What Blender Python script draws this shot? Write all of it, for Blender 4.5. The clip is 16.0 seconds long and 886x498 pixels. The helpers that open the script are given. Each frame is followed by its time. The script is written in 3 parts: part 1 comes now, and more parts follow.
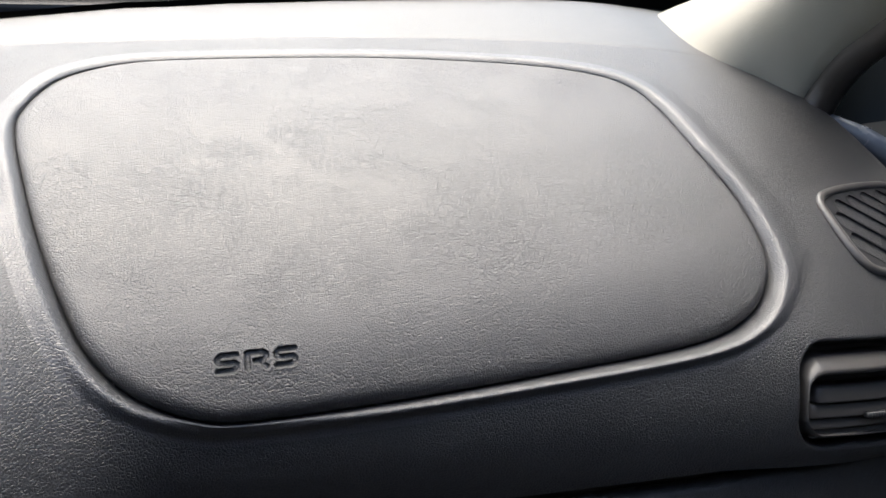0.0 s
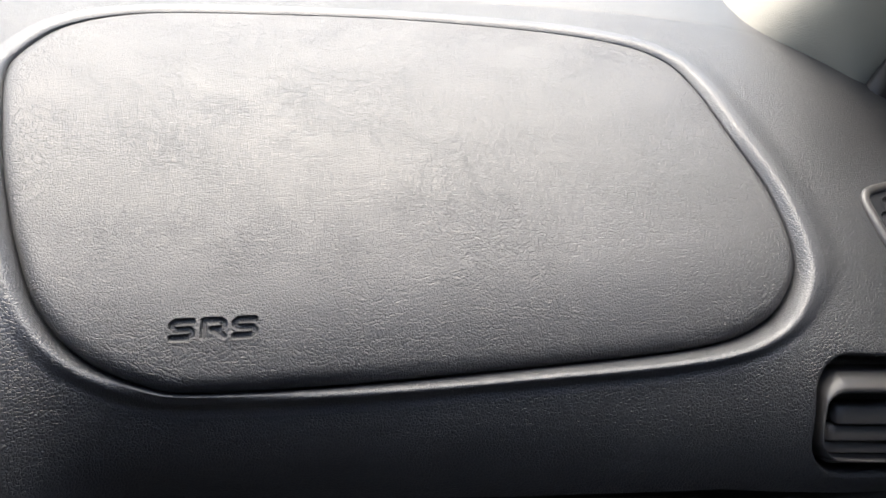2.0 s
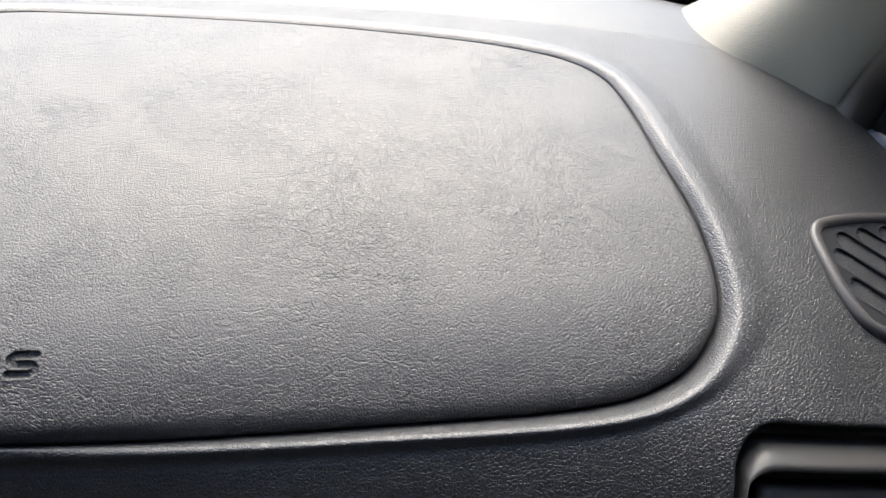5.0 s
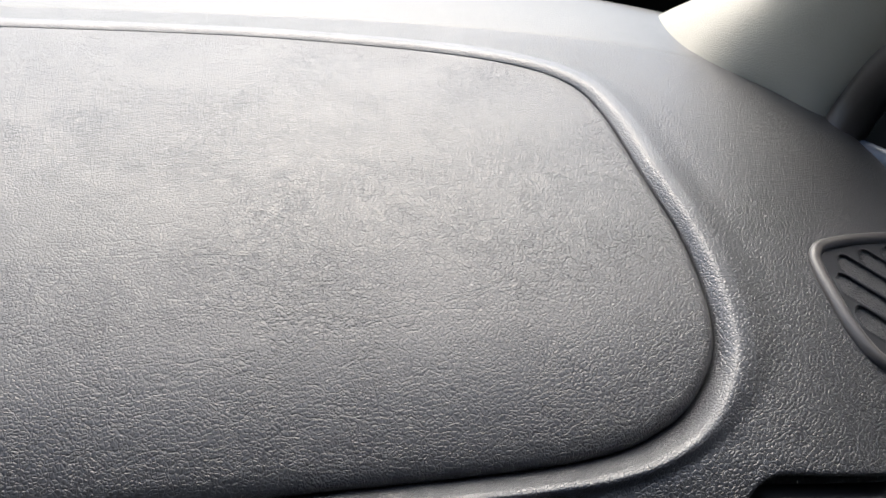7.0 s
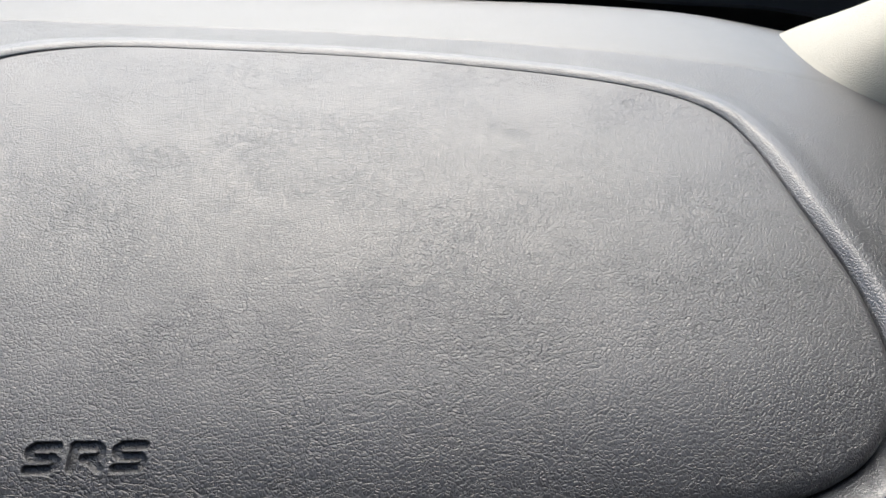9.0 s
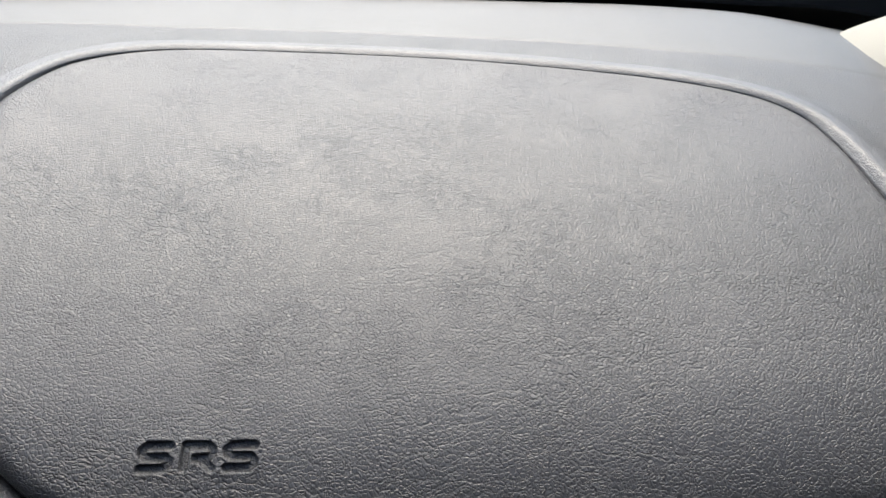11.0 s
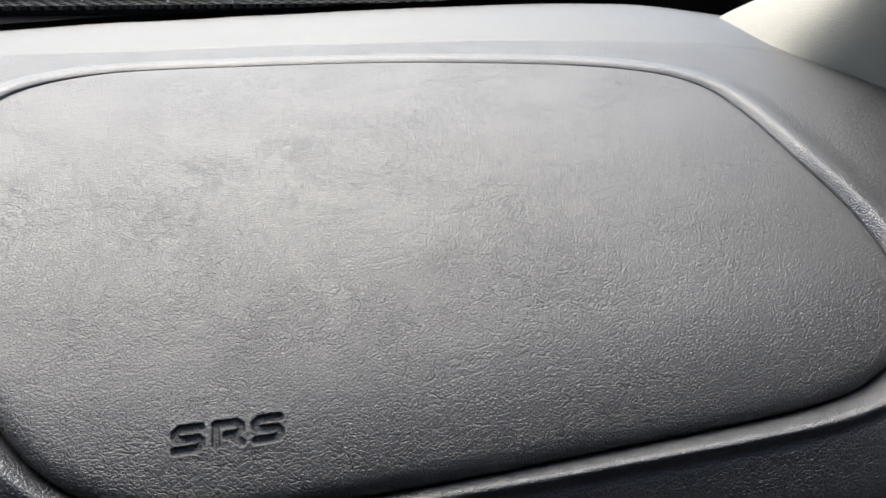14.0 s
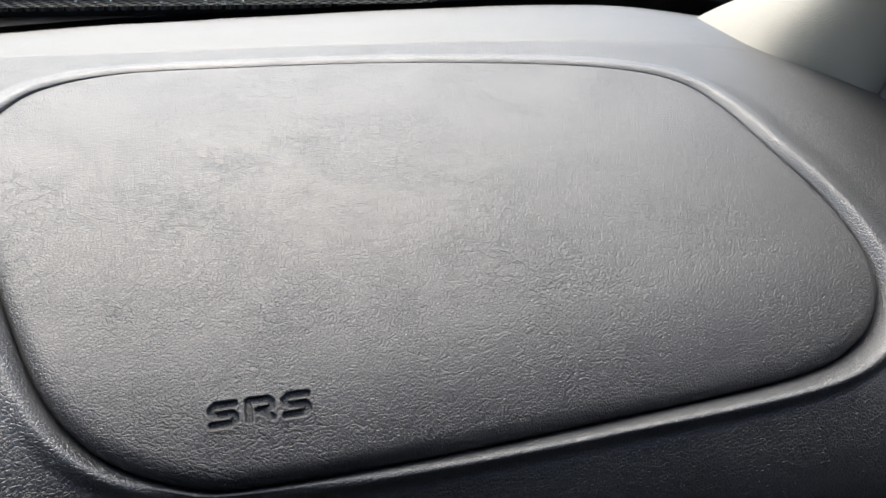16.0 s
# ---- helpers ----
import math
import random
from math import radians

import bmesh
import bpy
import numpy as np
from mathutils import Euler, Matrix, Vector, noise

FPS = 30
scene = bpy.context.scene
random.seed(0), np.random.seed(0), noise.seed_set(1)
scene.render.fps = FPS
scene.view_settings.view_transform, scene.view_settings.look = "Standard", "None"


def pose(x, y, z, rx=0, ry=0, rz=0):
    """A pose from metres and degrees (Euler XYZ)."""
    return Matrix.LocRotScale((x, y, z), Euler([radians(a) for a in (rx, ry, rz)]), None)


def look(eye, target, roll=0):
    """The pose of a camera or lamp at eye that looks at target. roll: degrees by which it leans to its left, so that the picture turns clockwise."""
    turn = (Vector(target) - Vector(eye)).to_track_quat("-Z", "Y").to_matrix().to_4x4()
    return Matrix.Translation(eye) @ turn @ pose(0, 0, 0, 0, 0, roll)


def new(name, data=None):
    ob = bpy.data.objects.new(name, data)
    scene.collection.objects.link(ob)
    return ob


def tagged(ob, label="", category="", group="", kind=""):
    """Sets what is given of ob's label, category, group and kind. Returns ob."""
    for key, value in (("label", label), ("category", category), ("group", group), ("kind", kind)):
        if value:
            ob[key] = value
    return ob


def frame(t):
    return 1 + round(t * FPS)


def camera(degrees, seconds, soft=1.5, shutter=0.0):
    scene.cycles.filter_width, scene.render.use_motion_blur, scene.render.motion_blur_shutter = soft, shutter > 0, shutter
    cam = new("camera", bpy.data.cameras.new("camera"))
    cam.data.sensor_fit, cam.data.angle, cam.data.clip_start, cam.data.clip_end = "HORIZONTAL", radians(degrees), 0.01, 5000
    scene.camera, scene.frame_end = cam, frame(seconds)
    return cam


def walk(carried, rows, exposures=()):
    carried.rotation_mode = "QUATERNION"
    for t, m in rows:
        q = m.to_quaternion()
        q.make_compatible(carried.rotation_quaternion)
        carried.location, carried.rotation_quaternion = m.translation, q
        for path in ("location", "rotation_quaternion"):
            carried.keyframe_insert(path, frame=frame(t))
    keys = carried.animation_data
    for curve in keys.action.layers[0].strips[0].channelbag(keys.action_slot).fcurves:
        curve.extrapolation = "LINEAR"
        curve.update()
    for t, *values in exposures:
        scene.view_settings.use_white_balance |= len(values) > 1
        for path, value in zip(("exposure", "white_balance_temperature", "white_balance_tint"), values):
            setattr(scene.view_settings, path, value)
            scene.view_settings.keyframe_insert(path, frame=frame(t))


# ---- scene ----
# ---------------------------------------------------------------- camera
METRES, EYE, TILT, LEAN, TURN = 0.36, 1.08, -28.0, 3.0, -12.0
cam = camera(58.50, 16.0, soft=1.6)
ROWS = [
    (0, 0.0000, -0.0000, 0.0000, -0.000, -0.000, 0.000),
    (0.5, 0.0474, 0.0223, -0.0086, 1.735, 0.107, -1.004),
    (1, 0.0772, 0.0519, -0.0055, 3.517, -0.741, -2.037),
    (1.5, 0.0989, 0.0704, 0.0005, 4.015, -1.584, -2.936),
    (2, 0.1117, 0.0912, -0.0026, 5.074, -1.606, -3.619),
    (2.5, 0.1649, 0.1571, -0.0129, 6.836, -0.895, -4.746),
    (3, 0.2203, 0.2032, 0.0098, 7.137, 0.166, -6.046),
    (3.5, 0.2351, 0.2268, 0.0121, 7.712, 0.892, -5.891),
    (4, 0.2354, 0.2352, 0.0158, 8.049, 0.667, -5.525),
    (4.5, 0.2781, 0.2632, 0.0002, 7.521, 0.971, -5.393),
    (7, 0.2917, 0.3866, 0.0221, 5.190, 2.274, -3.952),
    (7.5, 0.2918, 0.3866, 0.0320, 5.619, 1.624, -4.155),
    (8, 0.2690, 0.3745, 0.0458, 5.543, 2.044, -4.750),
    (8.5, 0.2134, 0.3777, 0.0420, 6.798, 1.749, -5.394),
    (9, 0.1594, 0.3602, 0.0480, 8.504, 1.865, -5.461),
    (9.5, 0.1406, 0.3575, 0.0432, 9.717, 2.024, -5.043),
    (10, 0.1275, 0.3579, 0.0463, 10.041, 1.730, -5.421),
    (12.5, 0.0136, 0.3243, 0.0084, 6.874, 2.910, -3.545),
    (13, 0.0166, 0.2985, -0.0034, 4.243, 3.032, -0.337),
    (13.5, 0.0109, 0.2826, -0.0104, 2.900, 3.230, 0.602),
    (14, 0.0026, 0.2627, -0.0151, 2.683, 3.430, 0.915),
    (14.5, -0.0026, 0.2513, -0.0178, 1.994, 3.556, 1.492),
    (15, -0.0165, 0.2315, -0.0147, 2.002, 3.084, 1.494),
    (15.5, -0.0239, 0.2079, -0.0145, 1.415, 2.629, 1.297),
    (16, -0.0340, 0.1968, -0.0283, 0.966, 3.192, 1.610),
]
CAR = pose(0, 0, EYE, TILT, LEAN, 0)
walk(cam, [(t, CAR @ pose(0, 0, 0, 0, 0, TURN) @ pose(METRES * x, METRES * y, METRES * z, 90 + pitch, roll, yaw))
           for t, x, y, z, yaw, pitch, roll in ROWS],
     [(0.0, 1.69, 6650, 11), (2.0, 1.75, 6650, 11), (4.5, 1.69, 6580, 11), (7.0, 1.51, 6540, 11), (9.0, 1.34, 6480, 10), (12.5, 1.23, 6480, 10), (16.0, 1.36, 6500, 10)])

# ---------------------------------------------------------------- light
SUN_EL, SUN_AZ = 57.0, -10.0      # degrees above the horizon; to the right of straight ahead
world = bpy.data.worlds.new("sky")
scene.world = world
world.use_nodes = True
wn = world.node_tree.nodes
sky = wn.new("ShaderNodeTexSky")
sky.sky_type = "NISHITA"
sky.sun_disc = False
sky.sun_elevation = radians(SUN_EL)
sky.sun_rotation = radians(SUN_AZ)
sky.dust_density = 3.2
sky.air_density = 1.0
world.node_tree.links.new(sky.outputs[0], wn["Background"].inputs[0])
wn["Background"].inputs[1].default_value = 0.13
sun = new("sun", bpy.data.lights.new("sun", "SUN"))
sun.data.energy = 1.52
sun.data.angle = radians(72)
sun.data.color = (1.0, 0.95, 0.86)
sun.matrix_world = look((0, 0, 0), (-math.sin(radians(SUN_AZ)) * math.cos(radians(SUN_EL)),
                                    -math.cos(radians(SUN_AZ)) * math.cos(radians(SUN_EL)), -math.sin(radians(SUN_EL))))


# ---------------------------------------------------------------- materials
class Mat:
    """A small wrapper round a principled material."""

    def __init__(self, name, colour, rough, metallic=0.0, spec=0.5):
        self.m = bpy.data.materials.new(name)
        self.m.use_nodes = True
        self.t = self.m.node_tree
        self.b = self.t.nodes["Principled BSDF"]
        self.b.inputs["Base Color"].default_value = (*colour, 1)
        self.b.inputs["Roughness"].default_value = rough
        self.b.inputs["Metallic"].default_value = metallic
        self.b.inputs["Specular IOR Level"].default_value = spec
        self.colour = colour

    def node(self, kind, **values):
        n = self.t.nodes.new(kind)
        for k, v in values.items():
            if k in n.inputs:
                n.inputs[k].default_value = v
        return n

    def link(self, a, b):
        self.t.links.new(a, b)

    def coords(self):
        return self.node("ShaderNodeTexCoord").outputs["Object"]

    def noise(self, scale, detail=3.0, rough=0.55, vec=None):
        n = self.node("ShaderNodeTexNoise")
        n.inputs["Scale"].default_value = scale
        n.inputs["Detail"].default_value = detail
        n.inputs["Roughness"].default_value = rough
        self.link(vec if vec is not None else self.coords(), n.inputs["Vector"])
        return n

    def math(self, op, a, b=None, clamp=False):
        n = self.node("ShaderNodeMath")
        n.operation, n.use_clamp = op, clamp
        for i, v in enumerate((a, b)):
            if v is None:
                continue
            if isinstance(v, (int, float)):
                n.inputs[i].default_value = v
            else:
                self.link(v, n.inputs[i])
        return n.outputs[0]

    def span(self, value, lo, hi, a=0.0, b=1.0, smooth=True):
        n = self.node("ShaderNodeMapRange")
        n.interpolation_type = "SMOOTHSTEP" if smooth else "LINEAR"
        self.link(value, n.inputs[0])
        for i, v in enumerate((lo, hi, a, b)):
            n.inputs[i + 1].default_value = v
        return n.outputs[0]

    def vary(self, scale, amount, tint=(1, 1, 1)):
        """Let the base colour wander by the amount, patch by patch."""
        v = self.span(self.noise(scale, 5.0).outputs[0], 0.3, 0.7, 1 - amount, 1 + amount)
        mix = self.node("ShaderNodeVectorMath")
        mix.operation = "SCALE"
        mix.inputs[0].default_value = self.colour
        self.link(v, mix.inputs["Scale"])
        self.link(mix.outputs[0], self.b.inputs["Base Color"])

    def relief(self, height, distance, strength=1.0):
        n = self.node("ShaderNodeBump")
        n.inputs["Distance"].default_value = distance
        n.inputs["Strength"].default_value = strength
        self.link(height, n.inputs["Height"])
        self.link(n.outputs[0], self.b.inputs["Normal"])

    def warped(self, scale, amount):
        """Coordinates bent by a noise, so that cells come out uneven."""
        n = self.noise(scale, 2.0)
        sub = self.node("ShaderNodeVectorMath")
        sub.operation = "SUBTRACT"
        self.link(n.outputs["Color"], sub.inputs[0])
        sub.inputs[1].default_value = (0.5, 0.5, 0.5)
        mul = self.node("ShaderNodeVectorMath")
        mul.operation = "SCALE"
        self.link(sub.outputs[0], mul.inputs[0])
        mul.inputs["Scale"].default_value = amount
        add = self.node("ShaderNodeVectorMath")
        self.link(self.coords(), add.inputs[0])
        self.link(mul.outputs[0], add.inputs[1])
        return add.outputs[0]

    def cells(self, scale, vec, hi=0.25):
        n = self.node("ShaderNodeTexVoronoi")
        n.feature = "DISTANCE_TO_EDGE"
        n.inputs["Scale"].default_value = scale
        self.link(vec, n.inputs["Vector"])
        return self.span(n.outputs["Distance"], 0.0, hi)


def leather(name, colour, rough, scale, depth, wrinkles, spec=0.5):
    """Grained soft-touch skin: uneven pebbles in worn and deeper patches, fine pores, long creases."""
    m = Mat(name, colour, rough, spec=spec)
    m.vary(9.0, 0.06)
    bent = m.warped(scale * 0.30, 0.7 / scale)
    big = m.cells(scale, bent, 0.20)
    small = m.cells(scale * 2.1, m.warped(scale * 0.6, 0.6 / scale), 0.4)
    swell = m.noise(scale * 0.42, 2.0, 0.5).outputs[0]
    patch = m.span(m.noise(34.0, 4.0, 0.6).outputs[0], 0.32, 0.68, 0.85, 1.20)
    h = m.math("MULTIPLY", m.math("MULTIPLY", big, 0.52), patch)
    h = m.math("ADD", h, m.math("MULTIPLY", small, 0.05))
    h = m.math("ADD", h, m.math("MULTIPLY", swell, 0.5))
    if wrinkles:
        for turn, seed, fine, deep in ((-12, 0.0, 26.0, 0.5), (75, 3.1, 26.0, 0.6), (28, 7.3, 75.0, 0.8), (62, 1.7, 85.0, 0.8), (100, 5.9, 80.0, 0.8), (140, 4.2, 90.0, 0.8)):
            flat = m.node("ShaderNodeMapping")
            flat.vector_type = "TEXTURE"
            flat.inputs["Scale"].default_value = (2.2, 0.6, 0.6)
            flat.inputs["Rotation"].default_value = (0, radians(turn), 0)
            flat.inputs["Location"].default_value = (seed, seed, 0)
            m.link(m.coords(), flat.inputs["Vector"])
            n = m.noise(fine, 3.0, 0.55, flat.outputs[0]).outputs[0]
            off = m.math("ABSOLUTE", m.math("SUBTRACT", n, 0.5))
            line = m.span(off, 0.0, 0.010 + 0.00012 * fine, 1.0, 0.0)
            mask = m.span(m.noise(13.0, 2.0, 0.5, flat.outputs[0]).outputs[0], 0.46, 0.66)
            h = m.math("SUBTRACT", h, m.math("MULTIPLY", m.math("MULTIPLY", line, mask), wrinkles * deep))
    m.relief(h, depth)
    wear = m.span(m.noise(26.0, 6.0, 0.65).outputs[0], 0.3, 0.7, rough - 0.008, rough + 0.010)
    m.link(wear, m.b.inputs["Roughness"])
    return m.m


def plastic(name, colour, rough, scale=900.0, depth=0.00008, spec=0.5):
    m = Mat(name, colour, rough, spec=spec)
    m.vary(14.0, 0.10)
    m.relief(m.noise(scale, 4.0, 0.6).outputs[0], depth)
    wear = m.span(m.noise(40.0, 5.0, 0.65).outputs[0], 0.3, 0.7, rough - 0.04, rough + 0.05)
    m.link(wear, m.b.inputs["Roughness"])
    return m.m


PAD_SKIN = leather("grained_pad_vinyl", (0.032, 0.032, 0.033), 0.42, 720.0, 0.00026, 0.9, 0.75)
DASH_SKIN = leather("grained_dash_vinyl", (0.026, 0.027, 0.029), 0.41, 680.0, 0.00036, 0.4, 0.75)
LIP_SKIN = leather("smooth_lip_vinyl", (0.034, 0.035, 0.038), 0.37, 640.0, 0.00028, 0.0, 0.95)
DECK_SKIN = leather("fine_deck_vinyl", (0.034, 0.034, 0.033), 0.43, 800.0, 0.00012, 0.0, 0.72)
TRIM = leather("pillar_plastic", (0.235, 0.222, 0.185), 0.65, 620.0, 0.00018, 0.0, 0.5)
VENT_PLASTIC = plastic("satin_black_plastic", (0.060, 0.057, 0.055), 0.34, 1500.0, 0.00003)
GRILLE_PLASTIC = plastic("charcoal_grille_plastic", (0.018, 0.019, 0.021), 0.36, 1300.0, 0.00004)
DARK = plastic("deep_black_plastic", (0.010, 0.010, 0.011), 0.6)
RUBBER = plastic("brown_black_rubber", (0.030, 0.025, 0.021), 0.42, 500.0, 0.0001)
DOOR_SKIN = plastic("dark_door_vinyl", (0.035, 0.040, 0.045), 0.40, 600.0, 0.0002)
GLOSS = plastic("polished_door_trim", (0.10, 0.115, 0.14), 0.24, 260.0, 0.0003)
FRIT = plastic("black_frit", (0.006, 0.006, 0.007), 0.35, 300.0, 0.00002)
LINER = plastic("grey_headliner", (0.155, 0.16, 0.175), 0.95, 400.0, 0.0004)
CARPET = plastic("dark_carpet", (0.03, 0.03, 0.032), 0.95, 300.0, 0.001)
GROUND = plastic("pale_concrete", (0.34, 0.33, 0.29), 0.9, 6.0, 0.01)


def glass_material(name, tint):
    m = Mat(name, tint, 0.0)
    m.b.inputs["Transmission Weight"].default_value = 1.0
    m.b.inputs["IOR"].default_value = 1.0
    return m.m


GLASS = glass_material("clear_glass", (0.93, 0.97, 0.95))
WATER = Mat("water", (0.9, 0.95, 1.0), 0.03)
WATER.b.inputs["Transmission Weight"].default_value = 0.6
WATER = WATER.m


# ---------------------------------------------------------------- building helpers
def part(name, bm, material, parent=None, label="", smooth=True):
    """Link a bmesh as one mesh object under a thing or a part."""
    me = bpy.data.meshes.new(name)
    bmesh.ops.recalc_face_normals(bm, faces=bm.faces)
    for face in bm.faces:
        face.smooth = smooth
    bm.to_mesh(me)
    bm.free()
    me.materials.append(material)
    ob = new(name, me)
    ob.parent = parent
    if label:
        tagged(ob, label)
    return ob


def thing(name, label, category, kind="", group=""):
    return tagged(new(name), label, category, group, kind)


def W(x, y, z):
    """From the dashboard's own axes (right, ahead, up, in units of METRES) to the world."""
    return CAR @ Vector((x * METRES, y * METRES, z * METRES))


def step(a, b, x):
    t = min(max((x - a) / (b - a), 0.0), 1.0)
    return t * t * (3 - 2 * t)


def sheet(rows, closed_u=False, closed_v=False):
    """A bmesh from rows of points, all of one length."""
    bm = bmesh.new()
    vs = [[bm.verts.new(p) for p in row] for row in rows]
    nr, nc = len(vs), len(vs[0])
    for i in range(nr if closed_v else nr - 1):
        for j in range(nc if closed_u else nc - 1):
            a, b = vs[i], vs[(i + 1) % nr]
            bm.faces.new((a[j], a[(j + 1) % nc], b[(j + 1) % nc], b[j]))
    return bm


def tube(points, radius, sides=12, squash=1.0):
    """A round bar along a line of world points, with closed ends."""
    pts = [Vector(p) for p in points]
    rows = []
    for i, p in enumerate(pts):
        ahead = (pts[min(i + 1, len(pts) - 1)] - pts[max(i - 1, 0)]).normalized()
        side = ahead.cross(Vector((0.1, 0.2, 1))).normalized()
        up = side.cross(ahead)
        r = radius(i / (len(pts) - 1)) if callable(radius) else radius
        rows.append([p + r * (math.cos(a) * side + squash * math.sin(a) * up) for a in (2 * math.pi * k / sides for k in range(sides))])
    bm = sheet(rows, closed_u=True)
    bm.verts.ensure_lookup_table()
    bm.faces.new([bm.verts[k] for k in range(sides)])
    bm.faces.new([bm.verts[len(bm.verts) - 1 - k] for k in range(sides)])
    return bm


def spline(points, n, closed=False):
    """n points along a smooth curve through the given ones (Catmull-Rom, by chord)."""
    p = [np.array(q, float) for q in points]
    m = len(p)
    if closed:
        get = lambda i: p[i % m]
        spans = m
    else:
        get = lambda i: p[i] if 0 <= i < m else (2 * p[0] - p[1] if i < 0 else 2 * p[-1] - p[-2])
        spans = m - 1
    dense = []
    for i in range(spans):
        a, b, c, d = get(i - 1), get(i), get(i + 1), get(i + 2)
        for k in range(40):
            t = k / 40
            dense.append(0.5 * (2 * b + (c - a) * t + (2 * a - 5 * b + 4 * c - d) * t * t + (3 * b - a - 3 * c + d) * t ** 3))
    dense.append(get(spans))
    dense = np.array(dense)
    s = np.r_[0, np.cumsum(np.linalg.norm(np.diff(dense, axis=0), axis=1))]
    at = np.linspace(0, s[-1], n + 1)[:-1] if closed else np.linspace(0, s[-1], n)
    return np.stack([np.interp(at, s, dense[:, k]) for k in range(dense.shape[1])], 1)


# ---------------------------------------------------------------- the dashboard's shape
def bow(x, z):
    """How far ahead the padded face lies: steep below, lying back above."""
    xc = min(max(x, -0.5), 0.86)
    y = (1.136 - 0.034 * xc + 0.859 * z + 0.960 * z * z - 0.266 * xc * z - 0.208 * xc * xc - 0.143 * z ** 3
         + 0.147 * xc * xc * z - 0.049 * xc * z * z + 0.288 * xc ** 3)
    g = -0.034 - 0.266 * z - 0.416 * xc + 0.294 * xc * z - 0.049 * z * z + 0.864 * xc * xc
    return y + g * (x - xc) - 0.036 * step(0.30, 0.85, x) * step(0.75, 0.45, z)


def face(x, z):
    """The skin round the cover: proud of it towards the door, upright below it."""
    near = step(-0.10, -0.36, x)
    y = bow(x, (-0.15 + 0.02 * math.log1p(math.exp(min((z + 0.15) / 0.02, 40.0)))) * (1 - near) + z * near)
    low = max(-0.15 - z, 0.0)
    y += 2.0 * max(low - 0.05, 0.0) ** 2 * (1 - near)
    y += 0.33 * min(z - 0.06, 0.0) * step(-0.24, -0.42, x) + 1.5 * max(-0.36 - x, 0.0) ** 2 / (1 + 5 * max(-0.36 - x, 0.0))
    return y - 0.017 * step(0.62, 0.95, x) * step(0.75, 0.45, z)


def seam_z(x):
    """Height of the joint between the face and the upper deck."""
    return float(np.interp(x, (-0.9, -0.49, -0.35, -0.18, 0.0, 0.34, 0.6, 0.75, 0.91), (0.25, 0.377, 0.404, 0.428, 0.443, 0.446, 0.434, 0.424, 0.411)))


def edge_z(x):
    """Height of the deck's far edge, below the windscreen."""
    return float(np.interp(x, (-0.9, -0.5, -0.33, -0.11, 0.14, 0.38, 0.63, 0.78, 0.95), (0.36, 0.498, 0.561, 0.603, 0.618, 0.623, 0.636, 0.650, 0.662)))


COVER = spline([(-0.196, 0.361), (0.015, 0.377), (0.234, 0.379), (0.451, 0.366), (0.588, 0.3435), (0.656, 0.312), (0.686, 0.261), (0.708, 0.164),
                (0.732, 0.075), (0.7365, -0.010), (0.718, -0.060), (0.674, -0.105), (0.589, -0.137), (0.381, -0.1715), (0.150, -0.203),
                (-0.030, -0.219), (-0.100, -0.213), (-0.170, -0.184), (-0.225, -0.135), (-0.270, -0.0655), (-0.314, 0.016), (-0.355, 0.100),
                (-0.392, 0.180), (-0.396, 0.225), (-0.370, 0.290), (-0.300, 0.336)], 720, closed=True)
_tan = np.roll(COVER, -1, 0) - np.roll(COVER, 1, 0)
OUT = np.stack([-_tan[:, 1], _tan[:, 0]], 1)
OUT /= np.linalg.norm(OUT, axis=1)[:, None]
for _ in range(12):
    OUT = (np.roll(OUT, 1, 0) + OUT + np.roll(OUT, -1, 0)) / 3
OUT /= np.linalg.norm(OUT, axis=1)[:, None]
CENTRE = np.array((0.19, 0.09))
if np.mean(np.sum(OUT * (COVER - CENTRE), 1)) < 0:
    OUT = -OUT

# lettering stands in a finer field of its own
TEXT_AT, TEXT_TURN = (-0.0225, -0.1415), radians(5.0)


def text_frame(x, z):
    dx, dz = x - TEXT_AT[0], z - TEXT_AT[1]
    c, s = math.cos(TEXT_TURN), math.sin(TEXT_TURN)
    return dx * c + dz * s, -dx * s + dz * c


VENT_BOX = (0.705, 1.12, -0.305, -0.105)


def lip(x, z, d, nx, nz):
    """The skin at the distance d from the cover's joint, where the joint faces (nx, nz): a wall up out of the gap, a bead, the face."""
    up, down, far, near = max(nz, 0), max(-nz, 0), max(nx, 0), max(-nx, 0)
    d -= 0.002 * down
    wide = 0.009 + 0.006 * far * far * (1 - down) + 0.006 * up - 0.003 * down - 0.002 * near * (1 - down) + 0.002 * near * down
    bead = 0.003 + 0.004 * up + 0.006 * down + 0.006 * far * (1 - down)
    y = face(x, z)
    if d <= 0:
        return bow(x, z) + 0.030 - 0.025 * up + 0.05 * step(0, 0.006, -d)
    low = bow(x, z) + 0.003 + 0.004 * (1 - up) + 0.018 * down
    if d < wide:
        return low + (y - bead - low) * math.sin(0.5 * math.pi * d / wide)
    return y - bead * (1 - step(0.0, 0.014 + 0.045 * far * far * (1 - down) + 0.010 * near, d - wide))


def droop(x, z):
    """The cover's long fall towards its lower edge."""
    h = z + 0.219 - 0.16 * max(x + 0.03, 0.0)
    return 0.016 * min(max(1 - h / 0.12, 0.0), 1.0) ** 2


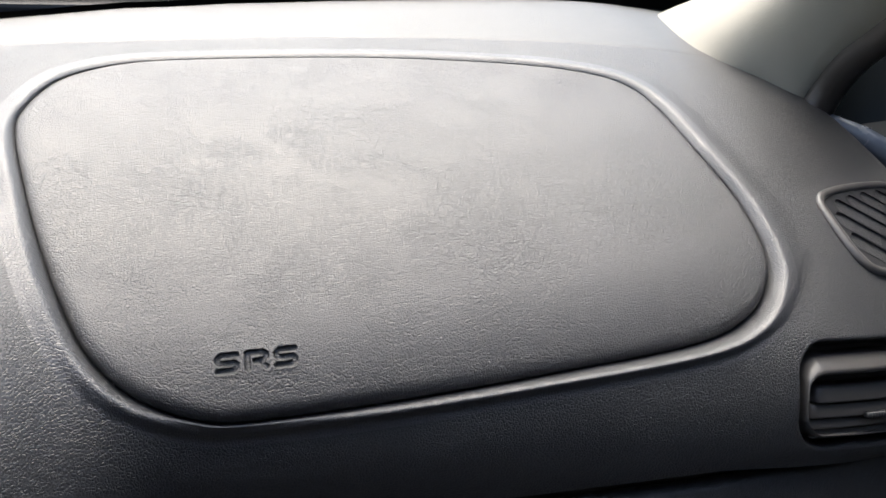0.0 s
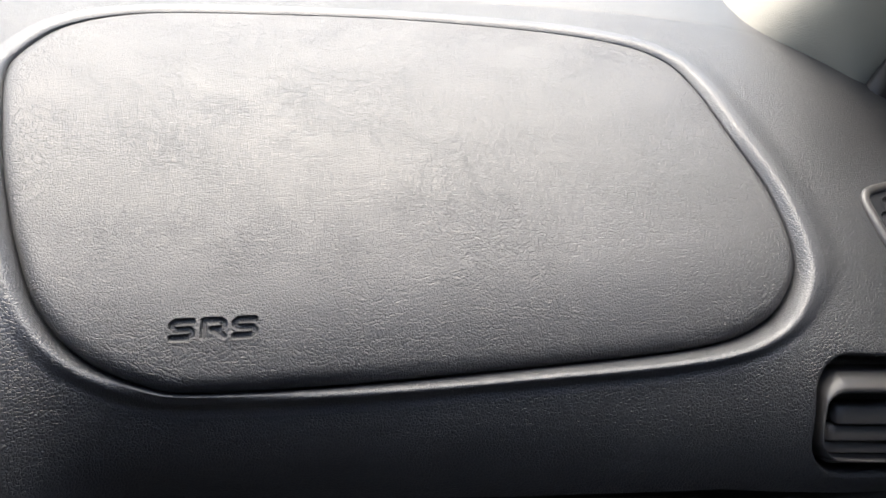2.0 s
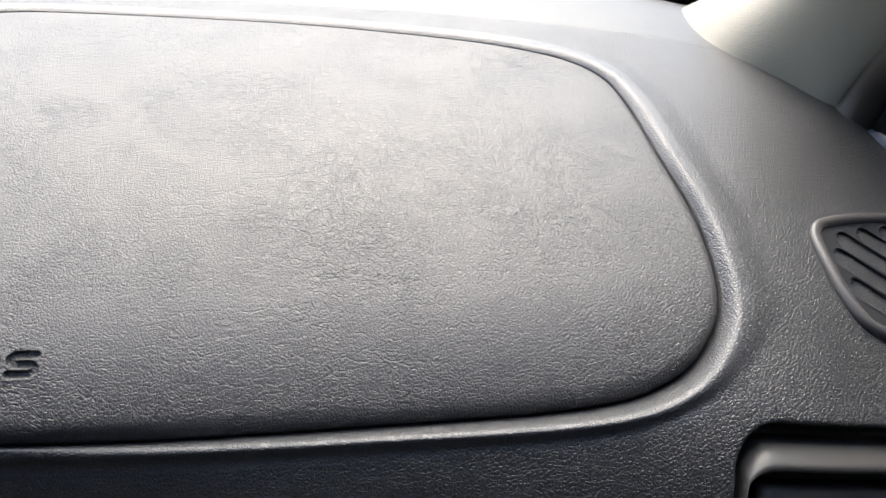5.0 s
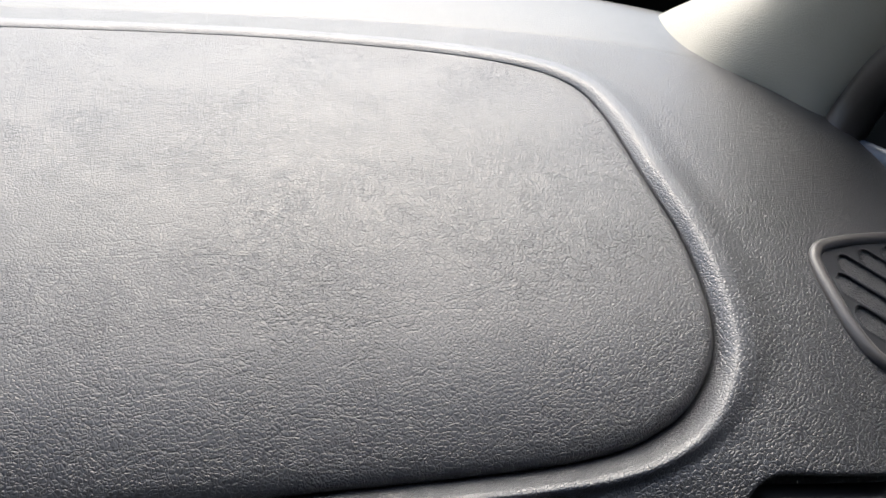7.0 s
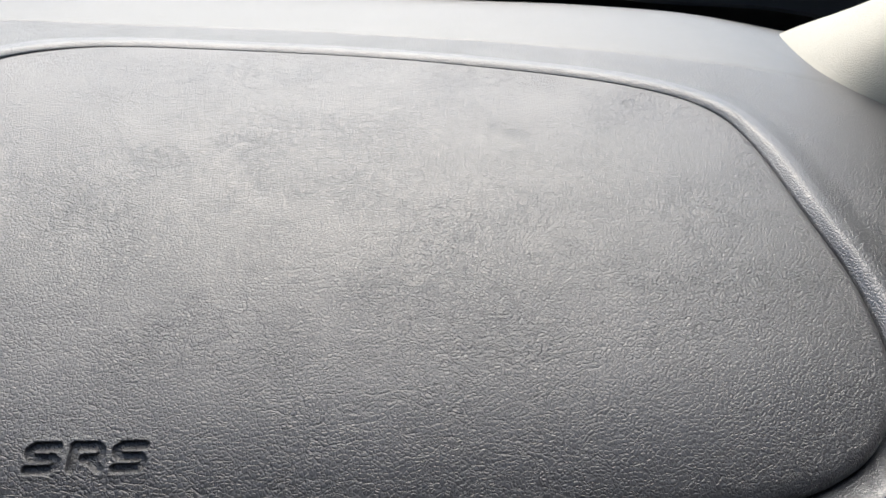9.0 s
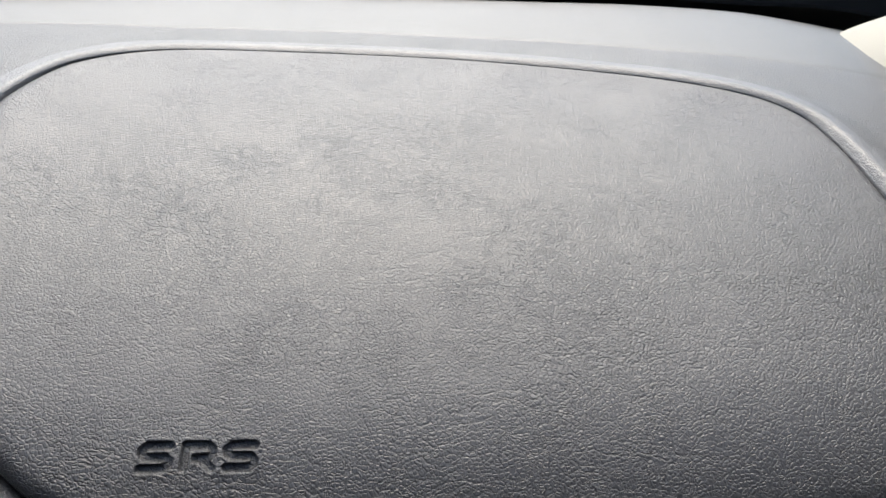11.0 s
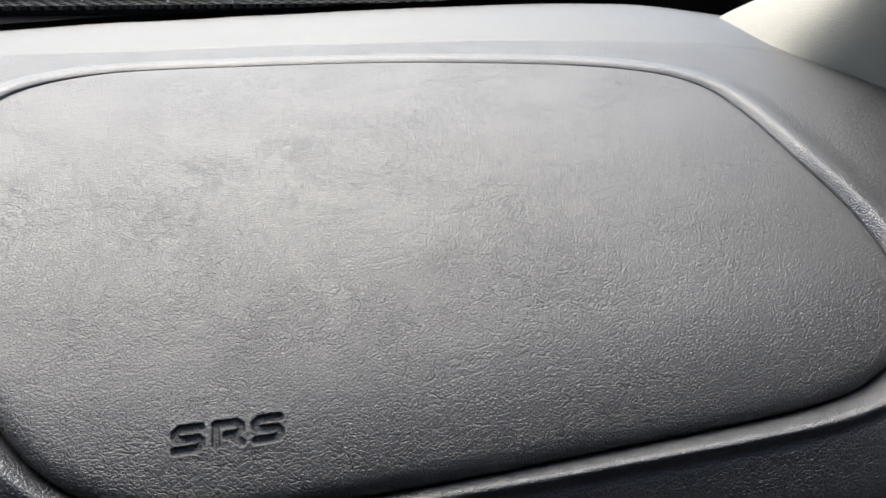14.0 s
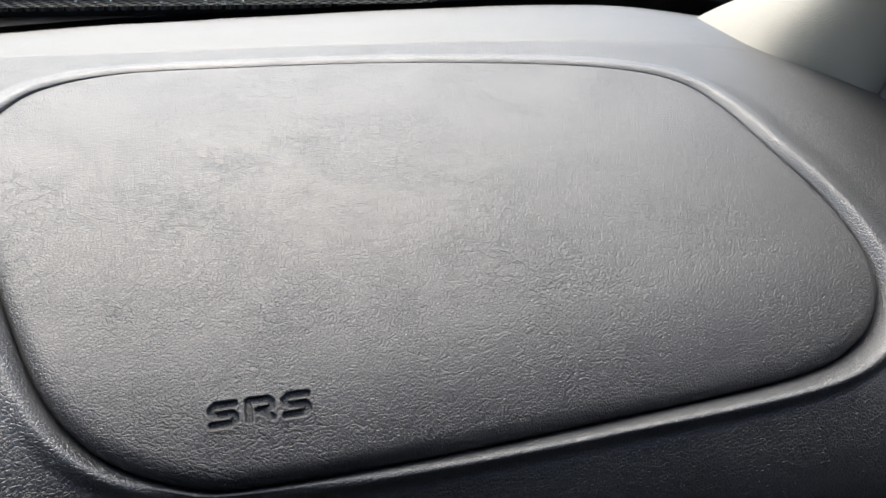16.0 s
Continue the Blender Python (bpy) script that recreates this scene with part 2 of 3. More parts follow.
def rolled(d, nx, nz):
    """How far the cover falls back at the distance d inside its joint."""
    r = 0.010 - 0.006 * max(nz, 0) + 0.015 * max(-nz, 0) ** 1.5 + 0.014 * max(-nx, 0) + 0.004 * max(nx, 0)
    return r - math.sqrt(max(r * r - (r - d) ** 2, 0)) if d < r else 0.0


def joint(x, z):
    """Distance to the cover's joint (outside: plus) and the way that it faces there."""
    v = np.array((x, z)) - COVER
    i = int(np.argmin(np.sum(v * v, 1)))
    return float(v[i] @ OUT[i]), float(OUT[i][0]), float(OUT[i][1])


def dash_skin():
    """The face round the cover, lofted from the lip outwards."""
    right = [(0.95, 0.425), (1.07, 0.425), (1.10, 0.36), (1.12, 0.30), (1.135, 0.22), (1.15, 0.137), (1.16, 0.0), (1.16, -0.315)]
    border = [(-0.85, seam_z(-0.85))] + [(x, seam_z(x)) for x in np.linspace(-0.8, 0.9, 60)] + right + [(0.62, -0.315), (0.35, -0.345), (0.0, -0.37), (-0.85, -0.37)]
    loop = np.array(border + [border[0]], float)
    n = len(COVER)
    outer = []
    for p, o in zip(COVER, OUT):
        best = None
        for a, b in zip(loop[:-1], loop[1:]):
            e = b - a
            den = o[0] * e[1] - o[1] * e[0]
            if abs(den) < 1e-9:
                continue
            w = a - p
            t = (w[0] * e[1] - w[1] * e[0]) / den
            u = (w[0] * o[1] - w[1] * o[0]) / den
            if t > 0 and -1e-6 <= u <= 1 + 1e-6 and (best is None or t < best):
                best = t
        outer.append(best)
    outer = np.array(outer)
    rows = []
    marks = [-0.006, -0.003, 0.0, 0.001, 0.002, 0.0035, 0.005, 0.0075, 0.010, 0.013, 0.016, 0.019, 0.022, 0.025, 0.028, 0.031, 0.034, 0.038, 0.042, 0.047,
             0.052, 0.060, 0.070]
    steps = [("d", m) for m in marks] + [("f", k / 44) for k in range(1, 45)]
    a, b, c, e = VENT_BOX
    for kind, v in steps:
        row = []
        for i in range(n):
            reach = outer[i]
            last = min(0.070, reach * 0.85)
            d = v / 0.070 * last if kind == "d" else last + (reach - last) * v
            x, z = COVER[i] + OUT[i] * d
            y = lip(x, z, d, *OUT[i])
            if kind == "f" and v > 0.9:
                y += 0.02 * ((v - 0.9) / 0.1) ** 2 * step(0.5, 0.95, OUT[i][0]) * step(0.40, 0.33, z)
            if a + 0.02 < x < b - 0.02 and c + 0.02 < z < e - 0.02 and d > 0.055:
                y += 0.10
            row.append(W(x, y, z))
        rows.append(row)
    cut = marks.index(0.031)
    return sheet(rows[:cut + 1], closed_u=True), sheet(rows[cut:], closed_u=True)


def cover_skin():
    """The pillowed cover with its rolled edge."""
    n = len(COVER)
    rows = []
    marks = [0.0, 0.001, 0.0025, 0.005, 0.008, 0.012, 0.016, 0.021, 0.027, 0.034, 0.042]
    for m in marks + [k / 34 for k in range(1, 34)]:
        row = []
        inner = len(rows) >= len(marks)
        for i in range(n):
            nx, nz = OUT[i]
            p = COVER[i] - OUT[i] * (0.042 if inner else m)
            if inner:
                p = p + (CENTRE - p) * m
            d = 0.042 if inner else m
            x, z = p
            y = bow(x, z) + droop(x, z) + rolled(d, nx, nz)
            u, v = text_frame(x, z)
            if abs(u) < 0.058 and abs(v) < 0.0160:
                y += 0.012
            row.append(W(x, y, z))
        rows.append(row)
    bm = sheet(rows, closed_u=True)
    bm.verts.ensure_lookup_table()
    tip = bm.verts.new(W(CENTRE[0], bow(*CENTRE), CENTRE[1]))
    last = len(bm.verts) - 1 - n
    bm.verts.ensure_lookup_table()
    for j in range(n):
        bm.faces.new((bm.verts[last + j], bm.verts[last + (j + 1) % n], tip))
    return bm


def letter_strokes():
    """Centre lines of the three squared letters, in the text's own axes."""
    w, h, pitch = 0.0115, 0.0090, 0.0365
    s = [(w, h), (-w + 0.004, h), (-w, h - 0.003), (-w, 0.003), (-w + 0.003, 0.0), (w - 0.003, 0.0), (w, -0.003), (w, -h + 0.003), (w - 0.004, -h), (-w, -h)]
    r1 = [(-w, -h), (-w, h), (w - 0.004, h), (w, h - 0.003), (w, 0.0015), (w - 0.003, -0.001), (-0.002, -0.001)]
    r2 = [(0.001, -0.001), (w, -h)]
    return [[(x - pitch, z) for x, z in s], r1, r2, [(x + pitch, z) for x, z in s]]


def letter_field():
    """A fine patch of the cover with the letters pressed into it."""
    strokes = letter_strokes()
    segs = np.array([(*a, *b) for line in strokes for a, b in zip(line[:-1], line[1:])])
    a, b = segs[:, :2], segs[:, 2:]
    ab = b - a
    ln = np.sum(ab * ab, 1)
    nu, nv = 300, 112
    c, s = math.cos(TEXT_TURN), math.sin(TEXT_TURN)
    rows = []
    for j in range(nv):
        row = []
        for i in range(nu):
            u, v = -0.078 + 0.156 * i / (nu - 1), -0.032 + 0.064 * j / (nv - 1)
            p = np.array((u, v))
            t = np.clip(np.sum((p - a) * ab, 1) / ln, 0, 1)
            d = np.min(np.hypot(*(p - a - ab * t[:, None]).T))
            x, z = TEXT_AT[0] + u * c - v * s, TEXT_AT[1] + u * s + v * c
            e, nx, nz = joint(x, z)
            rim = min(0.078 - abs(u), 0.032 - abs(v))
            y = bow(x, z) + droop(x, z) + rolled(max(-e, 0.0), nx, nz) - 0.0004 * step(0.0, 0.018, rim) + 0.0046 * (1 - step(0.0022, 0.0042, d)) - 0.0006 * (step(0.0035, 0.005, d) - step(0.005, 0.009, d))
            row.append(W(x, y, z))
        rows.append(row)
    return sheet(rows)


# ---------------------------------------------------------------- the dashboard
dash = thing("dashboard", "charcoal grained vinyl dashboard with a raised lip round the cover", "dashboard")
lip_bm, face_bm = dash_skin()
part("face_panel", face_bm, DASH_SKIN, dash)
part("cover_lip", lip_bm, LIP_SKIN, dash, "smooth raised lip round the cover")
cover = part("airbag_cover", cover_skin(), PAD_SKIN, dash, "grey grained vinyl airbag cover with a rolled edge")
part("srs_lettering", letter_field(), PAD_SKIN, cover, "letters SRS pressed into the vinyl")


def deck():
    rows = []
    for j in range(41):
        f = j / 40
        row = []
        for i in range(171):
            x = -0.85 + 1.90 * i / 170
            z0, z1 = seam_z(x) - 0.001, edge_z(x)
            z = z0 + (z1 - z0) * f
            y = face(x, z) - 0.0012 * step(0, 0.05, f) + 0.0006
            if f > 0.93:
                y += 0.012 * ((f - 0.93) / 0.07) ** 2
                z -= 0.016 * ((f - 0.93) / 0.07) ** 2
            if j == 0:
                y += 0.0012
            row.append(W(x, y, z))
        rows.append(row)
    return sheet(rows)


part("upper_deck", deck(), DECK_SKIN, dash, "smooth pale-lit grey upper deck below the windscreen")


# ---------------------------------------------------------------- side vent
def vent_sd(x, z):
    """Distance to the rounded outline of the side vent's mouth (inside: minus)."""
    cx, cz, hx, hz, r = 0.925, -0.210, 0.195, 0.074, 0.045
    qx, qz = abs(x - cx) - hx + r, abs(z - cz) - hz + r
    return math.hypot(max(qx, 0), max(qz, 0)) + min(max(qx, qz), 0) - r


def vent_field():
    """The finer end of the face, sunk where the vent sits."""
    a, b, c, e = VENT_BOX
    nx, nz = 150, 84
    bm = bmesh.new()
    grid = []
    for j in range(nz):
        row = []
        for i in range(nx):
            x, z = a + (b - a) * i / (nx - 1), c + (e - c) * j / (nz - 1)
            d = vent_sd(x, z)
            gap, gx, gz = joint(x, z)
            rim = min(x - a, b - x, z - c, e - z)
            y = lip(x, z, gap, gx, gz) - 0.0008 * step(0.0, 0.015, rim) + 0.055 * (1 - step(-0.010, 0.006, d))
            row.append((bm.verts.new(W(x, y, z)), gap > 0.03))
        grid.append(row)
    for p, q in zip(grid[:-1], grid[1:]):
        for i in range(nx - 1):
            four = (p[i], p[i + 1], q[i + 1], q[i])
            if all(ok for _, ok in four):
                bm.faces.new([v for v, _ in four])
    bmesh.ops.delete(bm, geom=[v for v in bm.verts if not v.link_faces], context="VERTS")
    return bm


part("vent_surround", vent_field(), DASH_SKIN, dash)


def box_bm(points8):
    bm = bmesh.new()
    v = [bm.verts.new(p) for p in points8]
    for q in ((0, 1, 2, 3), (7, 6, 5, 4), (0, 4, 5, 1), (1, 5, 6, 2), (2, 6, 7, 3), (3, 7, 4, 0)):
        bm.faces.new([v[k] for k in q])
    return bm


def slab(lo, hi, bevel=0.0):
    """A block in world metres, with softened edges."""
    (a, b, c), (d, e, f) = lo, hi
    bm = box_bm([(a, b, c), (d, b, c), (d, e, c), (a, e, c), (a, b, f), (d, b, f), (d, e, f), (a, e, f)])
    if bevel:
        bmesh.ops.bevel(bm, geom=list(bm.edges), offset=bevel, segments=2, profile=0.5, affect="EDGES")
    return bm


# ---------------------------------------------------------------- cabin shell and outside
WX0, WX1, WB, WBZ = -1.02, 0.47, 0.80, -0.125      # windscreen base: side to side, ahead, height under the eye
SLOPE = math.tan(radians(27))
ROOF = EYE + 0.36


def wz(y):
    return EYE + WBZ + (WB - y) * SLOPE


# Unseen shell: roof edge, sides and openings are set to shape the dash's light.
roof_y = WB - (0.36 - WBZ) / SLOPE
roof = tagged(part("ceiling", slab((-1.10, -1.70, ROOF), (0.58, roof_y, ROOF + 0.04)), LINER, smooth=False), "plain grey headliner over the cabin", "ceiling", kind="structure")
floor = tagged(part("floor", slab((-1.10, -1.70, 0.30), (0.58, 0.90, 0.34)), CARPET, smooth=False), "dark carpeted cabin floor", "floor", kind="structure")
# Sides out of view; sill heights and rear reach decide what light enters.
for nm, x0, x1, sill in (("wall_driver_side", -1.14, -1.10, EYE - 0.22), ("wall_passenger_side", 0.58, 0.62, EYE + 0.15)):
    tagged(part(nm, slab((x0, -1.70, 0.34), (x1, 0.90, sill)), DOOR_SKIN, smooth=False), "unseen dark cabin side, its height set to shape the light", "wall", kind="structure")
    tagged(part(nm + "_rear", slab((x0, -1.70, sill), (x1, -0.45 if x0 < 0 else -0.10, ROOF)), LINER, smooth=False), "unseen plain rear quarter of the cabin, placed to hold back light", "wall", kind="structure")


def beam(x0, x1):
    """An unseen windscreen pillar that closes the corner to light, sloping back from the base of the glass to the roof.
    """
    pts = []
    for y, zb in ((WB + 0.06, EYE + WBZ - 0.08), (roof_y - 0.02, ROOF - 0.06)):
        for x, dz in ((x0, 0.0), (x1, 0.0), (x1, 0.09), (x0, 0.09)):
            pts.append((x, y, zb + dz))
    return box_bm(pts)


for nm, x0, x1 in (("wall_pillar_driver", -1.10, -0.99), ("wall_pillar_passenger", 0.53, 0.58)):
    tagged(part(nm, beam(x0, x1), LINER, smooth=False), "unseen sloping windscreen pillar, closing the corner to light", "pillar", kind="structure")
# Rail out of view, added to keep passenger-side sky off the dash.
tagged(part("wall_header", slab((0.50, -0.10, EYE + 0.27), (0.62, roof_y + 0.05, ROOF), 0.01), LINER, smooth=False), "unseen roof rail added over the passenger window to hold back light", "rail", kind="structure")
tagged(part("wall_rear", slab((-1.10, -1.74, 0.34), (0.58, -1.70, ROOF)), LINER, smooth=False), "plain grey rear of the cabin", "wall", kind="structure")
tagged(part("wall_bulkhead", slab((-1.10, 0.90, 0.34), (0.58, 0.94, EYE - 0.12)), DARK, smooth=False), "black bulkhead ahead of the dashboard", "wall", kind="structure")
ground = tagged(part("ground", slab((-400, -400, -0.2), (400, 400, 0.0)), GROUND, smooth=False), "pale concrete ground outside the car", "ground", kind="structure")


# ---------------------------------------------------------------- parts of the dashboard's end
def outline(points, n):
    return spline(points, n, closed=True)


def rim_tube(loop, depth, radius, parent, name, material, label=""):
    """A closed round bead along a loop in the face, depth behind it."""
    n = len(loop)
    rows = []
    for i in range(n):
        p, q = loop[i - 1], loop[(i + 1) % n]
        tx, tz = q - p
        ln = math.hypot(tx, tz)
        ox, oz = -tz / ln, tx / ln
        x, z = loop[i]
        y = face(x, z) + depth
        rows.append([W(x + radius * math.cos(a) * ox, y - radius * math.sin(a), z + radius * math.cos(a) * oz) for a in (2 * math.pi * k / 10 for k in range(10))])
    return part(name, sheet(rows, closed_u=True, closed_v=True), material, parent, label)


def capsule(x, z, seg):
    """Distance to a slot's centre line, and how far along it the nearest point lies."""
    ax, az, bx, bz = seg
    dx, dz = bx - ax, bz - az
    t = min(max(((x - ax) * dx + (z - az) * dz) / (dx * dx + dz * dz), 0), 1)
    return math.hypot(x - ax - dx * t, z - az - dz * t), t * math.hypot(dx, dz)


GRILLE = outline([(0.880, 0.066), (0.890, 0.086), (0.915, 0.095), (0.955, 0.103), (1.02, 0.111), (1.075, 0.112), (1.092, 0.09), (1.092, 0.03), (1.085, -0.02),
                  (1.065, -0.040), (1.0, -0.042), (0.945, -0.038), (0.915, -0.030), (0.898, -0.012), (0.886, 0.02)], 140)


def grille_plate():
    """The pierced plate: slots run down and outwards from rounded heads."""
    slots = []
    for hx, hz, ln in ((0.924, 0.071, 0.150), (0.961, 0.080, 0.118), (1.001, 0.087, 0.085), (1.042, 0.0915, 0.040), (0.909, 0.048, 0.170), (0.915, 0.013, 0.120)):
        a = radians(-29)
        slots.append((hx, hz, hx + ln * math.cos(a), hz + ln * math.sin(a)))
    c = GRILLE.mean(0)
    fine = outline([tuple(p) for p in GRILLE[::4]], 260)
    rows = []
    for f in list(np.linspace(0.0, 0.97, 90)):
        row = []
        for p in fine:
            x, z = p + (c - p) * f
            d, along = min(capsule(x, z, s) for s in slots)
            deep = 0.007 + 0.045 * (1 - step(0.006, 0.020, along)) - 0.004 * step(0.02, 0.10, along)
            y = face(x, z) - 0.004 + deep * (1 - step(0.0100, 0.0118, d)) - 0.0014 * (step(0.0112, 0.0122, d) - step(0.0122, 0.0145, d))
            if f < 0.001:
                y += 0.012
            row.append(W(x, y, z))
        rows.append(row)
    return sheet(rows, closed_u=True)


grille = part("demister_grille", grille_plate(), GRILLE_PLASTIC, dash, "charcoal slotted side window demister grille")
rim_tube(GRILLE, -0.0035, 0.0078, grille, "rim", VENT_PLASTIC, "smooth raised rim of the grille")

vent = tagged(new("side_vent"), "satin black side air vent with horizontal slats")
vent.parent = dash
BEZEL = []
for k in range(120):
    a = 2 * math.pi * k / 120
    cx, cz, hx, hz, r = 0.925, -0.215, 0.190, 0.060, 0.042
    c, s_ = math.cos(a), math.sin(a)
    BEZEL.append((cx + (hx - r) * max(-1, min(1, 3 * c)) + r * c, cz + (hz - r) * max(-1, min(1, 3 * s_)) + r * s_))
BEZEL = np.array(BEZEL)


def vent_bezel():
    """A flared ring: broad and sloping inwards above, thin below."""
    rows = []
    c = np.array((0.925, -0.212))
    for f, dep in ((-0.04, 0.055), (-0.02, 0.020), (0.0, 0.013), (0.06, 0.006), (0.14, -0.002), (0.20, -0.004), (0.235, 0.000), (0.24, 0.060)):
        row = []
        for p in BEZEL:
            top = step(-0.02, 0.04, p[1] - c[1])
            q = p + np.array((0.0, c[1] - p[1])) * f * (0.45 + 1.3 * top) + np.array((math.copysign(0.010, c[0] - p[0]), 0)) * f * step(0.05, 0.16, abs(p[0] - c[0]))
            row.append(W(q[0], face(q[0], q[1]) + dep, q[1]))
        rows.append(row)
    return sheet(rows, closed_u=True)


part("bezel", vent_bezel(), VENT_PLASTIC, vent, "satin black bezel catching the light above")


def slat_bm(z, x0, x1, thick):
    rows = []
    for k in range(25):
        x = x0 + (x1 - x0) * k / 24
        y = face(x, z) + 0.008
        prof = [(0.0, -1.0), (-0.0012, -0.8), (0.0050, 0.70), (0.0066, 1.0), (0.05, 1.1), (0.05, -1.0)]
        rows.append([W(x, y + dy, z + dz * thick) for dy, dz in prof])
    bm = sheet(rows, closed_u=True)
    bm.verts.ensure_lookup_table()
    bm.faces.new([bm.verts[k] for k in range(6)])
    bm.faces.new([bm.verts[len(bm.verts) - 1 - k] for k in range(6)])
    return bm


for z, x0, thick in ((-0.210, 0.760, 0.0110), (-0.233, 0.750, 0.0100), (-0.251, 0.748, 0.0080), (-0.266, 0.756, 0.0070)):
    part("slat", slat_bm(z, x0, 1.10, thick), VENT_PLASTIC, vent)


def lever():
    """A small knurled thumb lever."""
    rows = []
    for k in range(61):
        x = 0.838 + 0.085 * k / 60
        r = 0.0056 * (1 + 0.16 * math.cos(k * 2 * math.pi / 4)) * (0.55 if k in (0, 60) else 1)
        y = face(x, -0.241) - 0.002
        rows.append([W(x, y + 1.1 * r * math.cos(a), -0.241 + r * math.sin(a)) for a in (2 * math.pi * j / 10 for j in range(10))])
    bm = sheet(rows, closed_u=True)
    bm.verts.ensure_lookup_table()
    bm.faces.new([bm.verts[k] for k in range(10)])
    bm.faces.new([bm.verts[len(bm.verts) - 1 - k] for k in range(10)])
    return bm


part("thumb_lever", lever(), GRILLE_PLASTIC, vent, "grey knurled thumb lever")
part("duct", sheet([[W(x, face(x, z) + 0.085, z) for x in np.linspace(0.74, 1.11, 12)] for z in np.linspace(-0.29, -0.13, 8)]), DARK, vent, "black duct behind the slats")


# body under the skin, standing on the floor
def lower_body():
    rows = []
    prof = [(0.0, -0.312), (0.006, -0.330), (0.03, -0.345), (0.10, -0.36), (0.16, -0.6), (0.24, -1.0)]
    for k in range(40):
        x = -0.85 + 2.02 * k / 39
        y0 = face(x, -0.31) + 0.045
        rows.append([W(x, y0 + dy, z) for dy, z in prof])
    return sheet(rows)


part("lower_body", lower_body(), DARK, dash, "black underside of the dashboard")
# Unseen block added behind the skin, so no bright ground shows through gaps.
part("core", slab((-0.95, 0.45, 0.34), (0.42, 0.74, EYE - 0.30), 0.01), DARK, dash, "unseen black block added behind the skin")


def glovebox():
    """The lid's rounded upper edge, then its slightly hollow front."""
    lid = []
    for k in range(90):
        x = -0.50 + 1.66 * k / 89
        y0 = face(x, -0.30)
        top = -0.418 + 0.068 * step(0.0, 0.5, x) + 0.040 * step(0.40, 0.95, x)
        row = []
        for a in range(9):
            t = a / 8 * math.pi / 2
            row.append(W(x, y0 + 0.050 - 0.024 * math.sin(t), top - 0.014 * (1 - math.cos(t))))
        for q in (0.05, 0.12, 0.25, 0.45):
            row.append(W(x, y0 + 0.026 + 0.25 * q * q + 0.05 * q, top - 0.014 - q))
        lid.append(row)
    return sheet(lid)


part("glovebox_lid", glovebox(), DASH_SKIN, dash, "dark grained glovebox lid below the face")

# ---------------------------------------------------------------- pillar trim
G = [[(1.010, 2.06, 0.60), (1.10, 2.00, 0.60), (1.15, 1.95, 0.61), (1.19, 1.89, 0.62), (1.29, 1.72, 0.68)],
     [(0.986, 1.99, 0.648), (1.061, 1.94, 0.655), (1.105, 1.89, 0.662), (1.148, 1.83, 0.671), (1.25, 1.66, 0.74)],
     [(0.970, 1.945, 0.648), (1.040, 1.90, 0.650), (1.085, 1.85, 0.655), (1.13, 1.78, 0.668), (1.24, 1.63, 0.735)],
     [(0.905, 1.735, 0.548), (0.955, 1.74, 0.567), (1.005, 1.72, 0.595), (1.07, 1.70, 0.635), (1.20, 1.55, 0.705)],
     [(0.882, 1.605, 0.474), (0.928, 1.635, 0.505), (0.985, 1.63, 0.540), (1.045, 1.62, 0.590), (1.165, 1.49, 0.675)],
     [(0.910, 1.545, 0.420), (0.945, 1.565, 0.452), (0.992, 1.575, 0.497), (1.048, 1.56, 0.548), (1.155, 1.44, 0.65)],
     [(0.985, 1.525, 0.394), (1.000, 1.53, 0.425), (1.025, 1.525, 0.465), (1.070, 1.50, 0.515), (1.165, 1.38, 0.63)],
     [(1.030, 1.490, 0.370), (1.042, 1.48, 0.400), (1.066, 1.46, 0.435), (1.108, 1.43, 0.485), (1.21, 1.30, 0.605)],
     [(1.062, 1.440, 0.310), (1.080, 1.43, 0.350), (1.105, 1.40, 0.400), (1.150, 1.345, 0.452), (1.30, 1.18, 0.58)],
     [(1.100, 1.470, 0.290), (1.115, 1.46, 0.335), (1.140, 1.43, 0.385), (1.185, 1.375, 0.438), (1.33, 1.21, 0.57)]]


def pillar_skin():
    lines = []
    reach = [(1, 1, 1, 1, 1)] * 3 + [(1, 1, 0.995, 0.98, 0.93)] * 2 + [(1, 0.99, 0.97, 0.945, 0.85)] + [(1, 0.985, 0.96, 0.925, 0.80)] * 4
    for g0, near in zip(G, reach):
        g = [tuple(v * k for v in p) for p, k in zip(g0, near)]
        a, b = np.array(g[0]), np.array(g[1])
        lines.append(spline([a + (a - b) * 0.5 + np.array((0, 0.01, -0.05))] + g, 44))
    rows = []
    for k in range(44):
        across = spline([ln[k] for ln in lines], 70)
        rows.append(across)
    skin = np.array(rows)
    for _ in range(80):
        skin[1:-1, 1:-1] = (skin[:-2, 1:-1] + skin[2:, 1:-1] + skin[1:-1, :-2] + skin[1:-1, 2:]) / 4
    return sheet([[W(*p) for p in row] for row in skin])


pillar = thing("pillar_trim", "warm grey grained plastic windscreen pillar trim beside the dashboard", "pillar trim")
part("shell", pillar_skin(), TRIM, pillar)

strip = thing("door_weatherstrip", "brown black rubber door weatherstrip along the pillar trim", "weatherstrip")
line = [(1.085, 1.455, 0.205), (1.102, 1.455, 0.280), (1.130, 1.440, 0.342), (1.160, 1.41, 0.392), (1.205, 1.355, 0.439), (1.34, 1.20, 0.562)]
line = [tuple(v * k for v in p) for p, k in zip(line, (1, 1, 0.987, 0.962, 0.928, 0.802))]
part("bulb", tube([W(*p) for p in spline(line, 48)], 0.035 * METRES, 16), RUBBER, strip)

